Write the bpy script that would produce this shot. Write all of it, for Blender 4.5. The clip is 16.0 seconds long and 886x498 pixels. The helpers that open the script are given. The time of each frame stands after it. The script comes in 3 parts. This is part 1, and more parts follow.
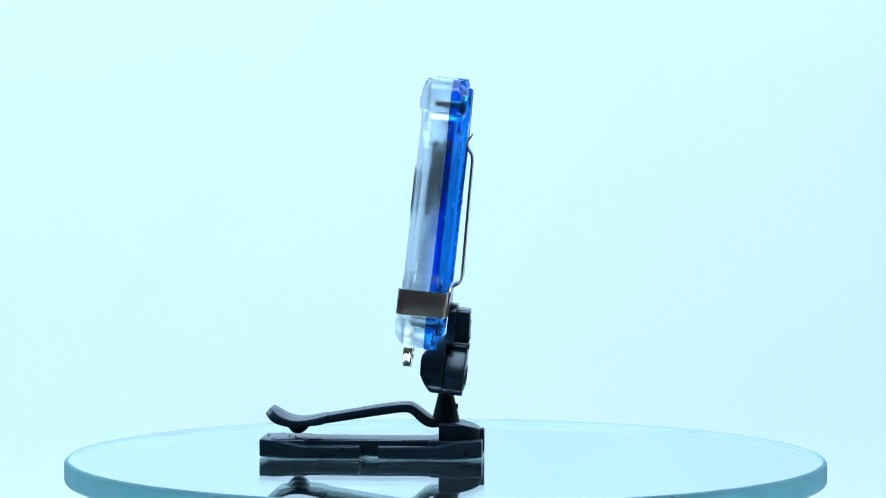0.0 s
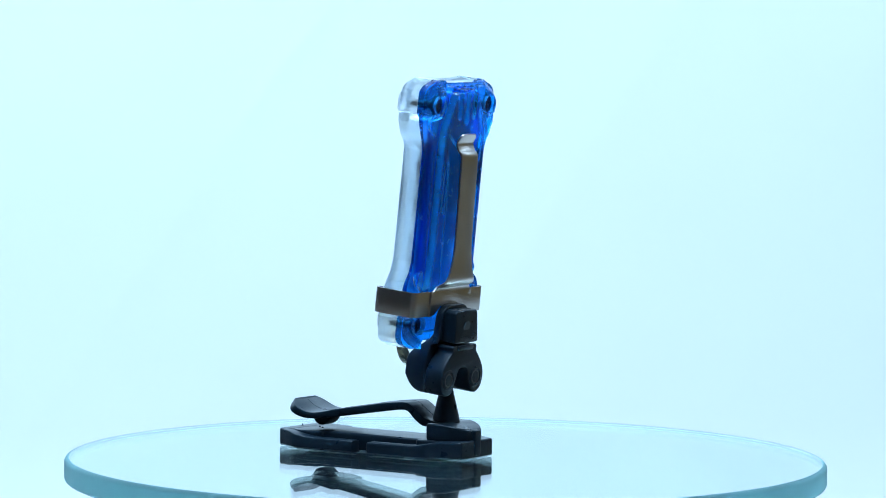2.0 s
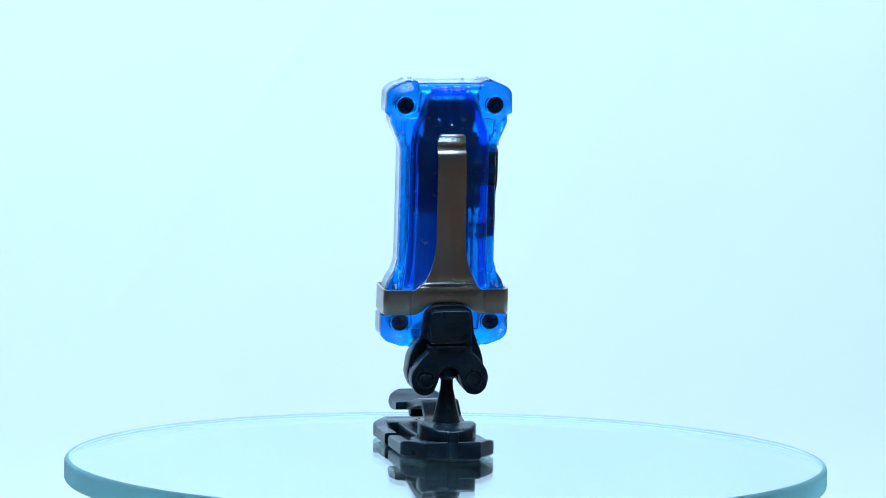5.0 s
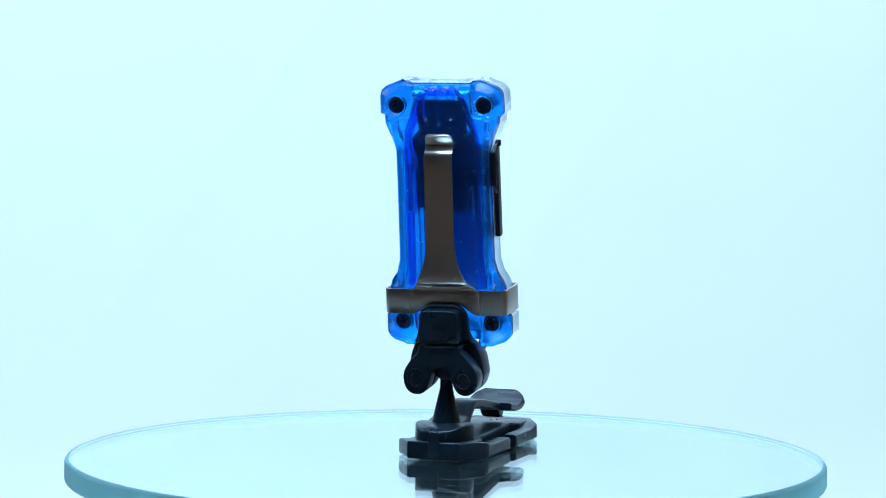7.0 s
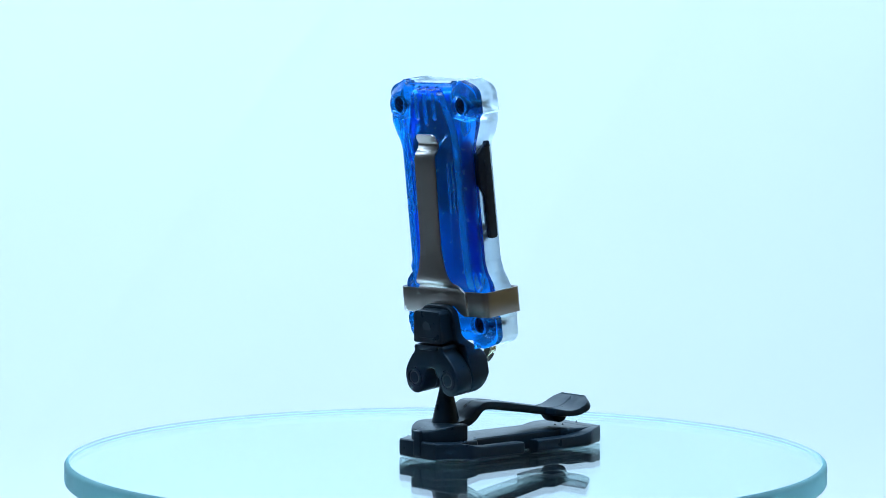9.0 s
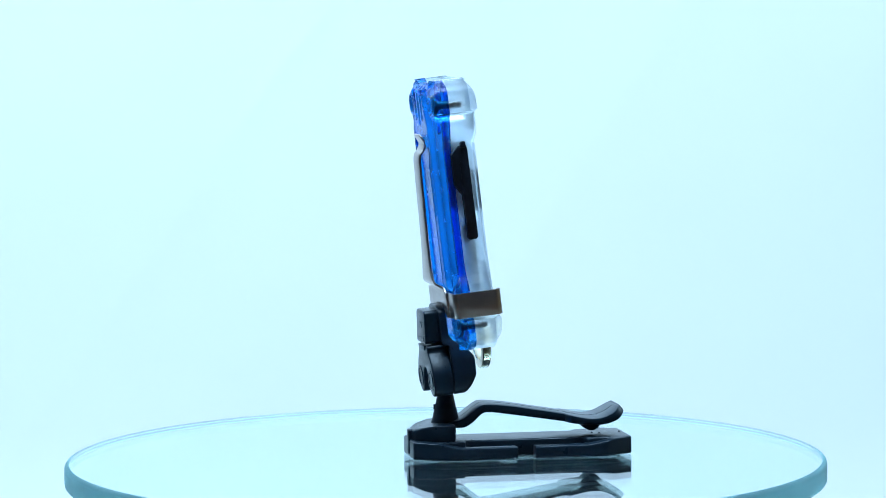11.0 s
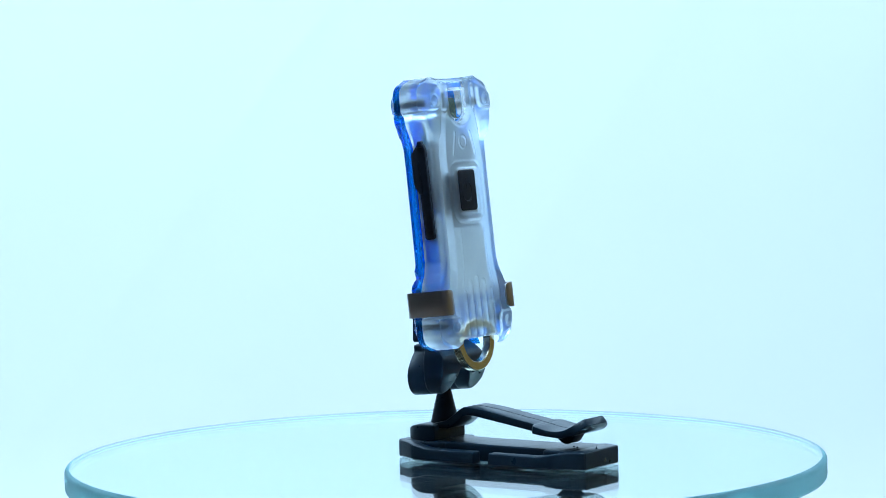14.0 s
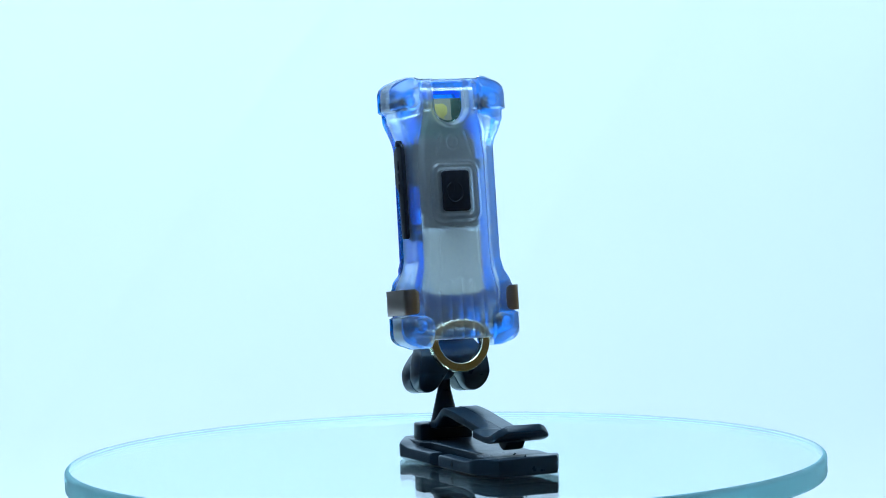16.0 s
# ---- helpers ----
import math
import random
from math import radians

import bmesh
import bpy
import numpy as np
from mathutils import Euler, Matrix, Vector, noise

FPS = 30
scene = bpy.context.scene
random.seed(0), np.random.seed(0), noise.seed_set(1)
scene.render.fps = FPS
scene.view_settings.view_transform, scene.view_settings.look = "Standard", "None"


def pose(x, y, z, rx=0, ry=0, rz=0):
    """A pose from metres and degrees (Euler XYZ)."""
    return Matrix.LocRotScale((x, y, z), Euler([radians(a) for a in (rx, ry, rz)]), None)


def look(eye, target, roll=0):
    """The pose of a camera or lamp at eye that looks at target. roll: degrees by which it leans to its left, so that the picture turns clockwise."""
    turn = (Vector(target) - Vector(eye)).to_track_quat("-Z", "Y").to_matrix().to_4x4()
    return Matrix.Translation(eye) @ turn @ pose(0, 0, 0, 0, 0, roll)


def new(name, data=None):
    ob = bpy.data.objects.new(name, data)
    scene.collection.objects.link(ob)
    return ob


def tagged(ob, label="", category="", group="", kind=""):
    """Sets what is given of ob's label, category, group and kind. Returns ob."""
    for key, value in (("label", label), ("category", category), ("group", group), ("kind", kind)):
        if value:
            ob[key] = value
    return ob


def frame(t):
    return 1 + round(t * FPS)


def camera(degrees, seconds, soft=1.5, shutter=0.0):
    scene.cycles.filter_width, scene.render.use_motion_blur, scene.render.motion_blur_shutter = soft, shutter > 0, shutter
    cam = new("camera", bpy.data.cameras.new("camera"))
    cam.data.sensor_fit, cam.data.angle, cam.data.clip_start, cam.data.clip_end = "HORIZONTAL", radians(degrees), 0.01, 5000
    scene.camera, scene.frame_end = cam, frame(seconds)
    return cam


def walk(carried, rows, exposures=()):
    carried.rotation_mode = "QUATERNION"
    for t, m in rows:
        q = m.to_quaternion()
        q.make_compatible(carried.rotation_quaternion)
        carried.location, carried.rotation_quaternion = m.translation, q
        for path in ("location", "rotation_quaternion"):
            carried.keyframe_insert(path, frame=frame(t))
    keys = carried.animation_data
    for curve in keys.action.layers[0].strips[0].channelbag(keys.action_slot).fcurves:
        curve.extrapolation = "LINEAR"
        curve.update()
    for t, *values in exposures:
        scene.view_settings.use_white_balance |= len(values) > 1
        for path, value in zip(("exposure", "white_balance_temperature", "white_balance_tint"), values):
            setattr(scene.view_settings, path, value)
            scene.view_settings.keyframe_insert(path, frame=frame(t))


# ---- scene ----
# A pocket light on a black clip mount, turning on a round glass plate before a white paper sweep.
# Lengths of the small things are written in millimetres and scaled by MM.
MM = 0.001

# ---- camera: stands still, looks slightly down ----
cam = camera(14.849, 16.0, soft=0.8)
CAM = pose(0, -0.87296, 0.11158, 90 - 3.801, 0, 0.0294) @ pose(0, 0, 0, 0, 0, -0.261)
walk(cam, [(0, CAM), (16, CAM)], exposures=[(0, 0.0), (16, 0.0)])

# ---- the turning table: one turn in 24 s, clockwise from above ----
TURN_START, TURN_RATE = 82.5, -15.037


def table_turn(t):
    return Matrix.Rotation(radians(TURN_START + TURN_RATE * t), 4, "Z")


def basis(x, y, z, origin=(0, 0, 0)):
    """Matrix with these axes as columns."""
    m = Matrix((x, y, z)).transposed().to_4x4()
    return Matrix.Translation(origin) @ m


# the plate is not quite level on its spindle
_n = Vector((0.01784, -0.0047, 1.0)).normalized()
_x = Vector((1, 0, 0)) - _n * _n.x
_x.normalize()
PLATE = basis(_x, _n.cross(_x), _n)
MOUNT = PLATE @ Matrix.Rotation(radians(3.7), 4, "Z")
# the light leans back and is turned a little on its ball joint
_fx = Vector((0.99659, 0.08231, -0.00552))
_fy = Vector((-0.08112, 0.99000, 0.11543))
_fz = Vector((0.01496, -0.11459, 0.99330))
HEAD = basis(_fx, _fy, _fz, Vector((0.585, -1.955, 62.675)) * MM)
LIGHT = basis(_fx, _fy, _fz, Vector((0, 0, 40)) * MM)
HEAD_IN_LIGHT = LIGHT.inverted() @ HEAD
HEAD_IN_MOUNT = MOUNT.inverted() @ HEAD

# ---- light: two cool softboxes and a top box on the paper, a dim brown room behind the camera ----
world = bpy.data.worlds.new("world")
world.use_nodes = True
world.node_tree.nodes["Background"].inputs[0].default_value = (0.6, 0.9, 1.0, 1)
world.node_tree.nodes["Background"].inputs[1].default_value = 0.02
scene.world = world


def softbox(name, eye, target, sx, sy, watts, colour):
    data = bpy.data.lights.new(name, "AREA")
    data.shape, data.size, data.size_y, data.energy, data.color = "RECTANGLE", sx, sy, watts, colour
    ob = new(name, data)
    ob.matrix_world = look(eye, target)
    return ob


COOL = (0.548, 0.845, 1.14)
softbox("softbox_lamp", (-1.15, 0.70, 0.85), (0.1, 1.50, 0.50), 0.5, 0.7, 12.3, COOL)
softbox("softbox_lamp", (1.15, 0.70, 0.85), (-0.1, 1.50, 0.50), 0.5, 0.7, 7.1, COOL)
softbox("top_softbox_lamp", (-0.06, 0.85, 1.20), (-0.06, 1.50, 0.42), 0.8, 0.5, 12.6, COOL)
softbox("overhead_softbox_lamp", (0, -0.12, 1.0), (0, -0.02, 0.0), 0.7, 0.6, 15, COOL)


# ---- materials ----
def material(name, colour, rough=0.5, metal=0.0, transmission=0.0, ior=1.5, vary=0.0, vscale=80.0, bump=0.0, bscale=900.0,
             rvary=0.0, stretch=(1, 1, 1), coat=0.0):
    m = bpy.data.materials.new(name)
    m.use_nodes = True
    nt = m.node_tree
    b = nt.nodes["Principled BSDF"]
    b.inputs["Base Color"].default_value = (*colour, 1)
    b.inputs["Roughness"].default_value = rough
    b.inputs["Metallic"].default_value = metal
    b.inputs["Transmission Weight"].default_value = transmission
    b.inputs["IOR"].default_value = ior
    b.inputs["Coat Weight"].default_value = coat
    tc = nt.nodes.new("ShaderNodeTexCoord")
    mp = nt.nodes.new("ShaderNodeMapping")
    mp.inputs["Scale"].default_value = stretch
    nt.links.new(tc.outputs["Object"], mp.inputs["Vector"])
    if vary or rvary:
        n = nt.nodes.new("ShaderNodeTexNoise")
        n.inputs["Scale"].default_value, n.inputs["Detail"].default_value = vscale, 6
        nt.links.new(mp.outputs["Vector"], n.inputs["Vector"])
        if vary:
            r = nt.nodes.new("ShaderNodeMapRange")
            r.inputs[1].default_value, r.inputs[2].default_value = 0.3, 0.7
            r.inputs[3].default_value, r.inputs[4].default_value = 1 - vary, 1 + vary
            nt.links.new(n.outputs["Fac"], r.inputs[0])
            mul = nt.nodes.new("ShaderNodeVectorMath")
            mul.operation = "SCALE"
            mul.inputs[0].default_value = colour
            nt.links.new(r.outputs[0], mul.inputs["Scale"])
            nt.links.new(mul.outputs[0], b.inputs["Base Color"])
        if rvary:
            r = nt.nodes.new("ShaderNodeMapRange")
            r.inputs[1].default_value, r.inputs[2].default_value = 0.3, 0.7
            r.inputs[3].default_value, r.inputs[4].default_value = max(0.01, rough - rvary), rough + rvary
            nt.links.new(n.outputs["Fac"], r.inputs[0])
            nt.links.new(r.outputs[0], b.inputs["Roughness"])
    if bump:
        n = nt.nodes.new("ShaderNodeTexNoise")
        n.inputs["Scale"].default_value, n.inputs["Detail"].default_value = bscale, 3
        nt.links.new(mp.outputs["Vector"], n.inputs["Vector"])
        bp = nt.nodes.new("ShaderNodeBump")
        bp.inputs["Strength"].default_value, bp.inputs["Distance"].default_value = bump, 0.00006
        nt.links.new(n.outputs["Fac"], bp.inputs["Height"])
        nt.links.new(bp.outputs["Normal"], b.inputs["Normal"])
    return m


PAPER = material("white_paper", (0.86, 0.86, 0.86), 0.9, vary=0.012, vscale=5.0)


def crease_paper(m):
    """Soft slanting creases in the hanging paper, as relief."""
    nt = m.node_tree
    tc = nt.nodes.new("ShaderNodeTexCoord")
    sep = nt.nodes.new("ShaderNodeSeparateXYZ")
    nt.links.new(tc.outputs["Object"], sep.inputs[0])

    def calc(op, a, b=0.0):
        n = nt.nodes.new("ShaderNodeMath")
        n.operation = op
        for i, v in enumerate((a, b)):
            if isinstance(v, (int, float)):
                n.inputs[i].default_value = v
            else:
                nt.links.new(v, n.inputs[i])
        return n.outputs[0]
    wobble = nt.nodes.new("ShaderNodeTexNoise")
    wobble.inputs["Scale"].default_value = 9.0
    nt.links.new(tc.outputs["Object"], wobble.inputs["Vector"])
    total = calc("MULTIPLY", wobble.outputs["Fac"], 0.25)
    for cx, slope, w, h in ((-0.100, 0.72, 0.012, 0.26), (0.150, 0.62, 0.016, 0.25), (0.075, 0.66, 0.03, -0.3)):
        d = calc("SUBTRACT", calc("SUBTRACT", sep.outputs[0], cx), calc("MULTIPLY", calc("SUBTRACT", sep.outputs[2], 0.09), slope))
        d = calc("ADD", d, calc("MULTIPLY", wobble.outputs["Fac"], 0.012))
        e = calc("POWER", 2.718, calc("MULTIPLY", calc("POWER", calc("ABSOLUTE", calc("DIVIDE", d, w)), 2.0), -1.0))
        total = calc("ADD", total, calc("MULTIPLY", e, h))
    bp = nt.nodes.new("ShaderNodeBump")
    bp.inputs["Strength"].default_value, bp.inputs["Distance"].default_value = 1.0, 0.0034
    nt.links.new(total, bp.inputs["Height"])
    nt.links.new(bp.outputs["Normal"], nt.nodes["Principled BSDF"].inputs["Normal"])


crease_paper(PAPER)
ROOM = material("ochre_room_paint", (0.175, 0.13, 0.085), 0.8, vary=0.08, vscale=2.0)
# tones of the unseen walls, chosen for what the steel reflects
WARM_WALL = material("warm_wall_for_reflections", (0.42, 0.27, 0.08), 0.6, vary=0.2, vscale=6.0, stretch=(1, 1, 0.1))
GREY_WALL = material("grey_wall_paint", (0.20, 0.165, 0.165), 0.8, vary=0.06, vscale=3.0)
DARK_WALL = material("dark_grey_wall_paint", (0.085, 0.085, 0.08), 0.8, vary=0.06, vscale=3.0)
WOOD = material("brown_table_wood", (0.45, 0.24, 0.14), 0.5, vary=0.25, vscale=14.0, stretch=(1, 9, 1))
GLASS = material("plate_glass", (0.95, 1.0, 0.99), 0.0, transmission=1.0, ior=1.5)
SILVER = material("mirror_silvering", (0.85, 0.975, 0.98), 0.0, metal=0.97)
GLASS_EDGE = material("ground_glass_edge", (0.27, 0.68, 0.72), 0.6, transmission=0.8, ior=1.5, vary=0.06, vscale=60)
WHITE = material("white_plastic", (0.75, 0.75, 0.75), 0.5, vary=0.03)
BLACK = material("black_moulded_plastic", (0.008, 0.020, 0.033), 0.30, bump=0.45, bscale=2600, rvary=0.03, vscale=300)
RUBBER = material("black_rubber", (0.008, 0.012, 0.021), 0.42, bump=0.3, bscale=1600, vary=0.3, vscale=600)
STEEL = material("brushed_steel", (0.52, 0.455, 0.42), 0.31, metal=1.0, rvary=0.02, vscale=150, stretch=(1, 1, 6), bump=0.04, bscale=900)
RING_STEEL = material("polished_ring_steel", (0.80, 0.69, 0.50), 0.2, metal=1.0, bump=0.1, bscale=700, rvary=0.05, vscale=300)
RUBBER.node_tree.nodes["Principled BSDF"].inputs["Specular IOR Level"].default_value = 0.3
BLACK.node_tree.nodes["Principled BSDF"].inputs["Specular IOR Level"].default_value = 0.36
SCREW = material("black_screw_steel", (0.15, 0.155, 0.165), 0.3, metal=1.0)
SLOT_SHADE = material("screw_slot_shade", (0.008, 0.008, 0.009), 0.6)
CLEAR = material("clear_plastic_outside", (0.80, 0.915, 1.0), 0.36, transmission=0.985, ior=1.45, bump=0.07, bscale=2600, rvary=0.05, vscale=900, vary=0.03)
CLEAR_IN = material("clear_plastic_frosted_inside", (0.82, 0.92, 1.0), 0.45, transmission=0.98, ior=1.45, bump=0.3, bscale=2000)
BLUE = material("blue_plastic_outside", (0.003, 0.28, 0.98), 0.24, transmission=0.975, ior=1.43, bump=0.18, bscale=3000, rvary=0.04, vscale=500)
BLUE_IN = material("blue_plastic_frosted_inside", (0.003, 0.26, 0.98), 0.34, transmission=0.975, ior=1.43, bump=0.5, bscale=2600)
LENS = material("clear_lens", (0.98, 0.99, 0.99), 0.0, transmission=1.0, ior=1.49)
BOARD = material("circuit_board", (0.03, 0.08, 0.06), 0.45, vary=0.3, vscale=350)
CELL = material("white_battery_wrap", (0.70, 0.71, 0.69), 0.4, vary=0.06, vscale=120)
HOUSING = material("grey_housing", (0.055, 0.05, 0.042), 0.5, vary=0.25, vscale=700)
DIFFUSER = material("pale_diffuser", (0.60, 0.545, 0.46), 0.6, vary=0.1, vscale=900)
LED_WHITE = material("led_ceramic", (0.30, 0.30, 0.23), 0.4)
LED_YELLOW = material("led_phosphor", (0.5, 0.44, 0.12), 0.5)
METAL_DARK = material("tinned_contact", (0.17, 0.17, 0.17), 0.35, metal=1.0)


# ---- mesh helpers ----
def part(name, bm, mat, parent, label="", m=None, smooth=True, sharp=35):
    """Links a bmesh, in millimetres, as one mesh object under a thing or a part."""
    bm.normal_update()
    for f in bm.faces:
        f.smooth = smooth
    if smooth:
        for e in bm.edges:
            if len(e.link_faces) == 2 and e.calc_face_angle(0) > radians(sharp):
                e.smooth = False
    for v in bm.verts:
        v.co *= MM
    me = bpy.data.meshes.new(name)
    bm.to_mesh(me)
    bm.free()
    for one in (mat if isinstance(mat, (list, tuple)) else (mat,)):
        me.materials.append(one)
    ob = new(name, me)
    ob.parent = parent
    if m is not None:
        ob.matrix_basis = m
    if label:
        ob["label"] = label
    return ob


def thing(name, label, category, group="", kind=""):
    return tagged(new(name), label, category, group, kind)


def bevel_sharp(bm, width, segments=3, angle=25):
    edges = [e for e in bm.edges if len(e.link_faces) == 2 and e.calc_face_angle(0) > radians(angle)]
    bmesh.ops.bevel(bm, geom=edges, offset=width, segments=segments, profile=0.5, affect="EDGES", clamp_overlap=True)


def prism(points, lo, hi, axis="z", bm=None):
    """A polygon pushed out along one axis. axis z: points are x, y; axis y: x, z; axis x: y, z."""
    bm = bm or bmesh.new()

    def place(a, b, c):
        return {"z": (a, b, c), "y": (a, c, b), "x": (c, a, b)}[axis]
    low = [bm.verts.new(place(a, b, lo)) for a, b in points]
    top = [bm.verts.new(place(a, b, hi)) for a, b in points]
    n = len(points)
    faces = [bm.faces.new(low), bm.faces.new(top)]
    faces += [bm.faces.new((low[i], low[(i + 1) % n], top[(i + 1) % n], top[i])) for i in range(n)]
    bmesh.ops.recalc_face_normals(bm, faces=faces)
    return bm


def rounded(x0, x1, y0, y1, r, n=5):
    pts = []
    for cx, cy, a in ((x1 - r, y1 - r, 0), (x0 + r, y1 - r, 90), (x0 + r, y0 + r, 180), (x1 - r, y0 + r, 270)):
        pts += [(cx + r * math.cos(radians(a + 90 * i / n)), cy + r * math.sin(radians(a + 90 * i / n))) for i in range(n + 1)]
    return pts


def mirrored(half):
    """A closed outline from its right half, listed from top to bottom."""
    return half + [(-x, z) for x, z in reversed(half) if x > 1e-6]


def lathe(profile, n=48, bm=None, m=None):
    """Turns (radius, height) pairs about z."""
    bm = bm or bmesh.new()
    rings = []
    for r, z in profile:
        ring = [bm.verts.new((r * math.cos(2 * math.pi * i / n), r * math.sin(2 * math.pi * i / n), z)) for i in range(n)]
        rings.append(ring)
    faces = []
    for a, b in zip(rings, rings[1:]):
        faces += [bm.faces.new((a[i], a[(i + 1) % n], b[(i + 1) % n], b[i])) for i in range(n)]
    faces += [bm.faces.new(list(reversed(rings[0]))), bm.faces.new(rings[-1])]
    bmesh.ops.recalc_face_normals(bm, faces=faces)
    if m is not None:
        bmesh.ops.transform(bm, matrix=m, verts=[v for ring in rings for v in ring])
    return bm


def smooth_line(points, n=6):
    """A Catmull-Rom line through the points."""
    out = []
    p = [points[0]] + list(points) + [points[-1]]
    for i in range(1, len(p) - 2):
        for k in range(n):
            t = k / n
            out.append(tuple(0.5 * (2 * p[i][j] + (p[i + 1][j] - p[i - 1][j]) * t
                                    + (2 * p[i - 1][j] - 5 * p[i][j] + 4 * p[i + 1][j] - p[i + 2][j]) * t * t
                                    + (3 * p[i][j] - p[i - 1][j] - 3 * p[i + 1][j] + p[i + 2][j]) * t ** 3) for j in range(len(p[i]))))
    out.append(tuple(points[-1]))
    return out


def grid_mesh(rows, bm=None, flip=False):
    """Faces between equal rows of points. Returns the bmesh and its vertex rows."""
    bm = bm or bmesh.new()
    vs = [[bm.verts.new(p) for p in row] for row in rows]
    for a, b in zip(vs, vs[1:]):
        for i in range(len(a) - 1):
            quad = (a[i], a[i + 1], b[i + 1], b[i])
            bm.faces.new(quad[::-1] if flip else quad)
    return bm, vs


# ---- the room and the paper sweep ----
def make_sweep():
    profile = [(-0.22 + 1.57 * i / 30, -0.32) for i in range(31)]
    for i in range(1, 17):
        a = radians(90 * i / 16)
        profile.append((1.35 + 0.15 * math.sin(a), -0.32 + 0.15 * (1 - math.cos(a))))
    profile += [(1.5, -0.17 + 1.6 * i / 40) for i in range(1, 41)]
    xs = [-1.3 + 2.6 * i / 40 for i in range(41)]
    behind = []
    for i, (y, z) in enumerate(profile):
        (y0, z0), (y1, z1) = profile[max(i - 1, 0)], profile[min(i + 1, len(profile) - 1)]
        n = math.hypot(y1 - y0, z1 - z0)
        behind.append((y + 0.0012 * (z1 - z0) / n, z - 0.0012 * (y1 - y0) / n))
    closed = profile + behind[::-1] + profile[:1]
    bm, _ = grid_mesh([[(x / MM, y / MM, z / MM) for x in xs] for y, z in closed])
    bmesh.ops.remove_doubles(bm, verts=bm.verts[:], dist=0.01)
    bmesh.ops.recalc_face_normals(bm, faces=bm.faces[:])
    ob = part("backdrop", bm, PAPER, None, sharp=60)
    tagged(ob, "white paper sweep hanging behind the turntable, softly creased", "backdrop", kind="structure")


def make_room():
    def slab(name, x0, x1, y0, y1, z0, z1, label, mat=ROOM):
        bm = prism([(x0, y0), (x1, y0), (x1, y1), (x0, y1)], z0, z1)
        for v in bm.verts:
            v.co /= MM
        tagged(part(name, bm, mat, None, smooth=False), label, name.split("_")[0], kind="structure")
    slab("wall_north", -2.0, 2.0, 1.9, 2.0, -1.0, 1.7, "plain ochre wall behind the paper sweep")
    # unseen walls, added so the turning steel mirrors grey, dark and gold
    slab("wall_south", -2.0, 2.0, -2.3, -2.2, -1.0, 1.7, "unseen grey wall behind the camera, toned for reflections in the steel", GREY_WALL)
    slab("wall_west", -2.1, -2.0, -2.3, 2.0, -1.0, 1.7, "unseen dark grey side wall, added for dark reflections in the steel", DARK_WALL)
    slab("wall_east", 2.0, 2.1, -2.3, 2.0, -1.0, 1.7, "unseen honey-brown side wall, added for gold reflections in the steel", WARM_WALL)
    slab("ceiling", -2.1, 2.1, -2.3, 2.0, 1.7, 1.8, "plain ochre ceiling of the studio")
    slab("floor", -2.1, 2.1, -2.3, 2.0, -1.1, -1.0, "plain ochre floor of the studio")
    slab("table_top", -1.4, 1.4, -1.3, 1.6, -0.36, -0.3225, "brown wooden table top under the paper sweep", WOOD)


make_sweep()
make_room()


# ---- the glass plate and its spindle ----
def make_plate():
    plate = thing("glass_turntable", "round mirrored glass turntable plate with a ground teal rim", "turntable")
    t, r, c = 6.0, 98.0, 1.2
    bm = lathe([(0.01, 0.0), (40, 0.0), (80, 0.0), (r - c, 0.0), (r - c, -t), (80, -t), (40, -t), (0.01, -t)], n=192)
    # the ground rim closes the glass round its edge
    bmesh.ops.delete(bm, geom=[f for f in bm.faces if abs(f.normal.z) < 0.5], context="FACES_ONLY")
    disc = part("glass_disc", bm, (GLASS, SILVER), plate, "clear glass disc silvered underneath")
    for f in disc.data.polygons:
        if f.normal.z < -0.5:
            f.material_index = 1
    outer = [(r - c + c * math.sin(radians(a)), -c + c * math.cos(radians(a))) for a in range(0, 91, 15)]
    lower = [(x, -t - z) for x, z in reversed(outer)]
    bm = bmesh.new()
    ring = [bm.verts.new((x, 0, z)) for x, z in outer + lower]
    edges = [bm.edges.new((p, q)) for p, q in zip(ring, ring[1:])]
    bmesh.ops.spin(bm, geom=ring + edges, cent=(0, 0, 0), axis=(0, 0, 1), angle=2 * math.pi, steps=192, use_merge=True)
    bmesh.ops.remove_doubles(bm, verts=bm.verts[:], dist=0.001)
    for f in bm.faces:
        f.normal_update()
        p = f.calc_center_median()
        if f.normal.dot(Vector((p.x, p.y, 3 * (p.z + t / 2)))) < 0:
            f.normal_flip()
    part("ground_rim", bm, GLASS_EDGE, plate, "ground teal glass rim", sharp=50)
    return plate


plate = make_plate()


def make_spindle():
    stand = thing("turntable_stand", "white turntable spindle and foot under the glass plate", "stand")
    part("spindle", lathe([(5, -312), (5, -6.5), (4.6, -6.1), (0.05, -6.1)], 32), WHITE, stand)
    part("foot", lathe([(60, -320), (60, -313), (56, -310), (5, -308)], 48), WHITE, stand)
    return stand


spindle = make_spindle()


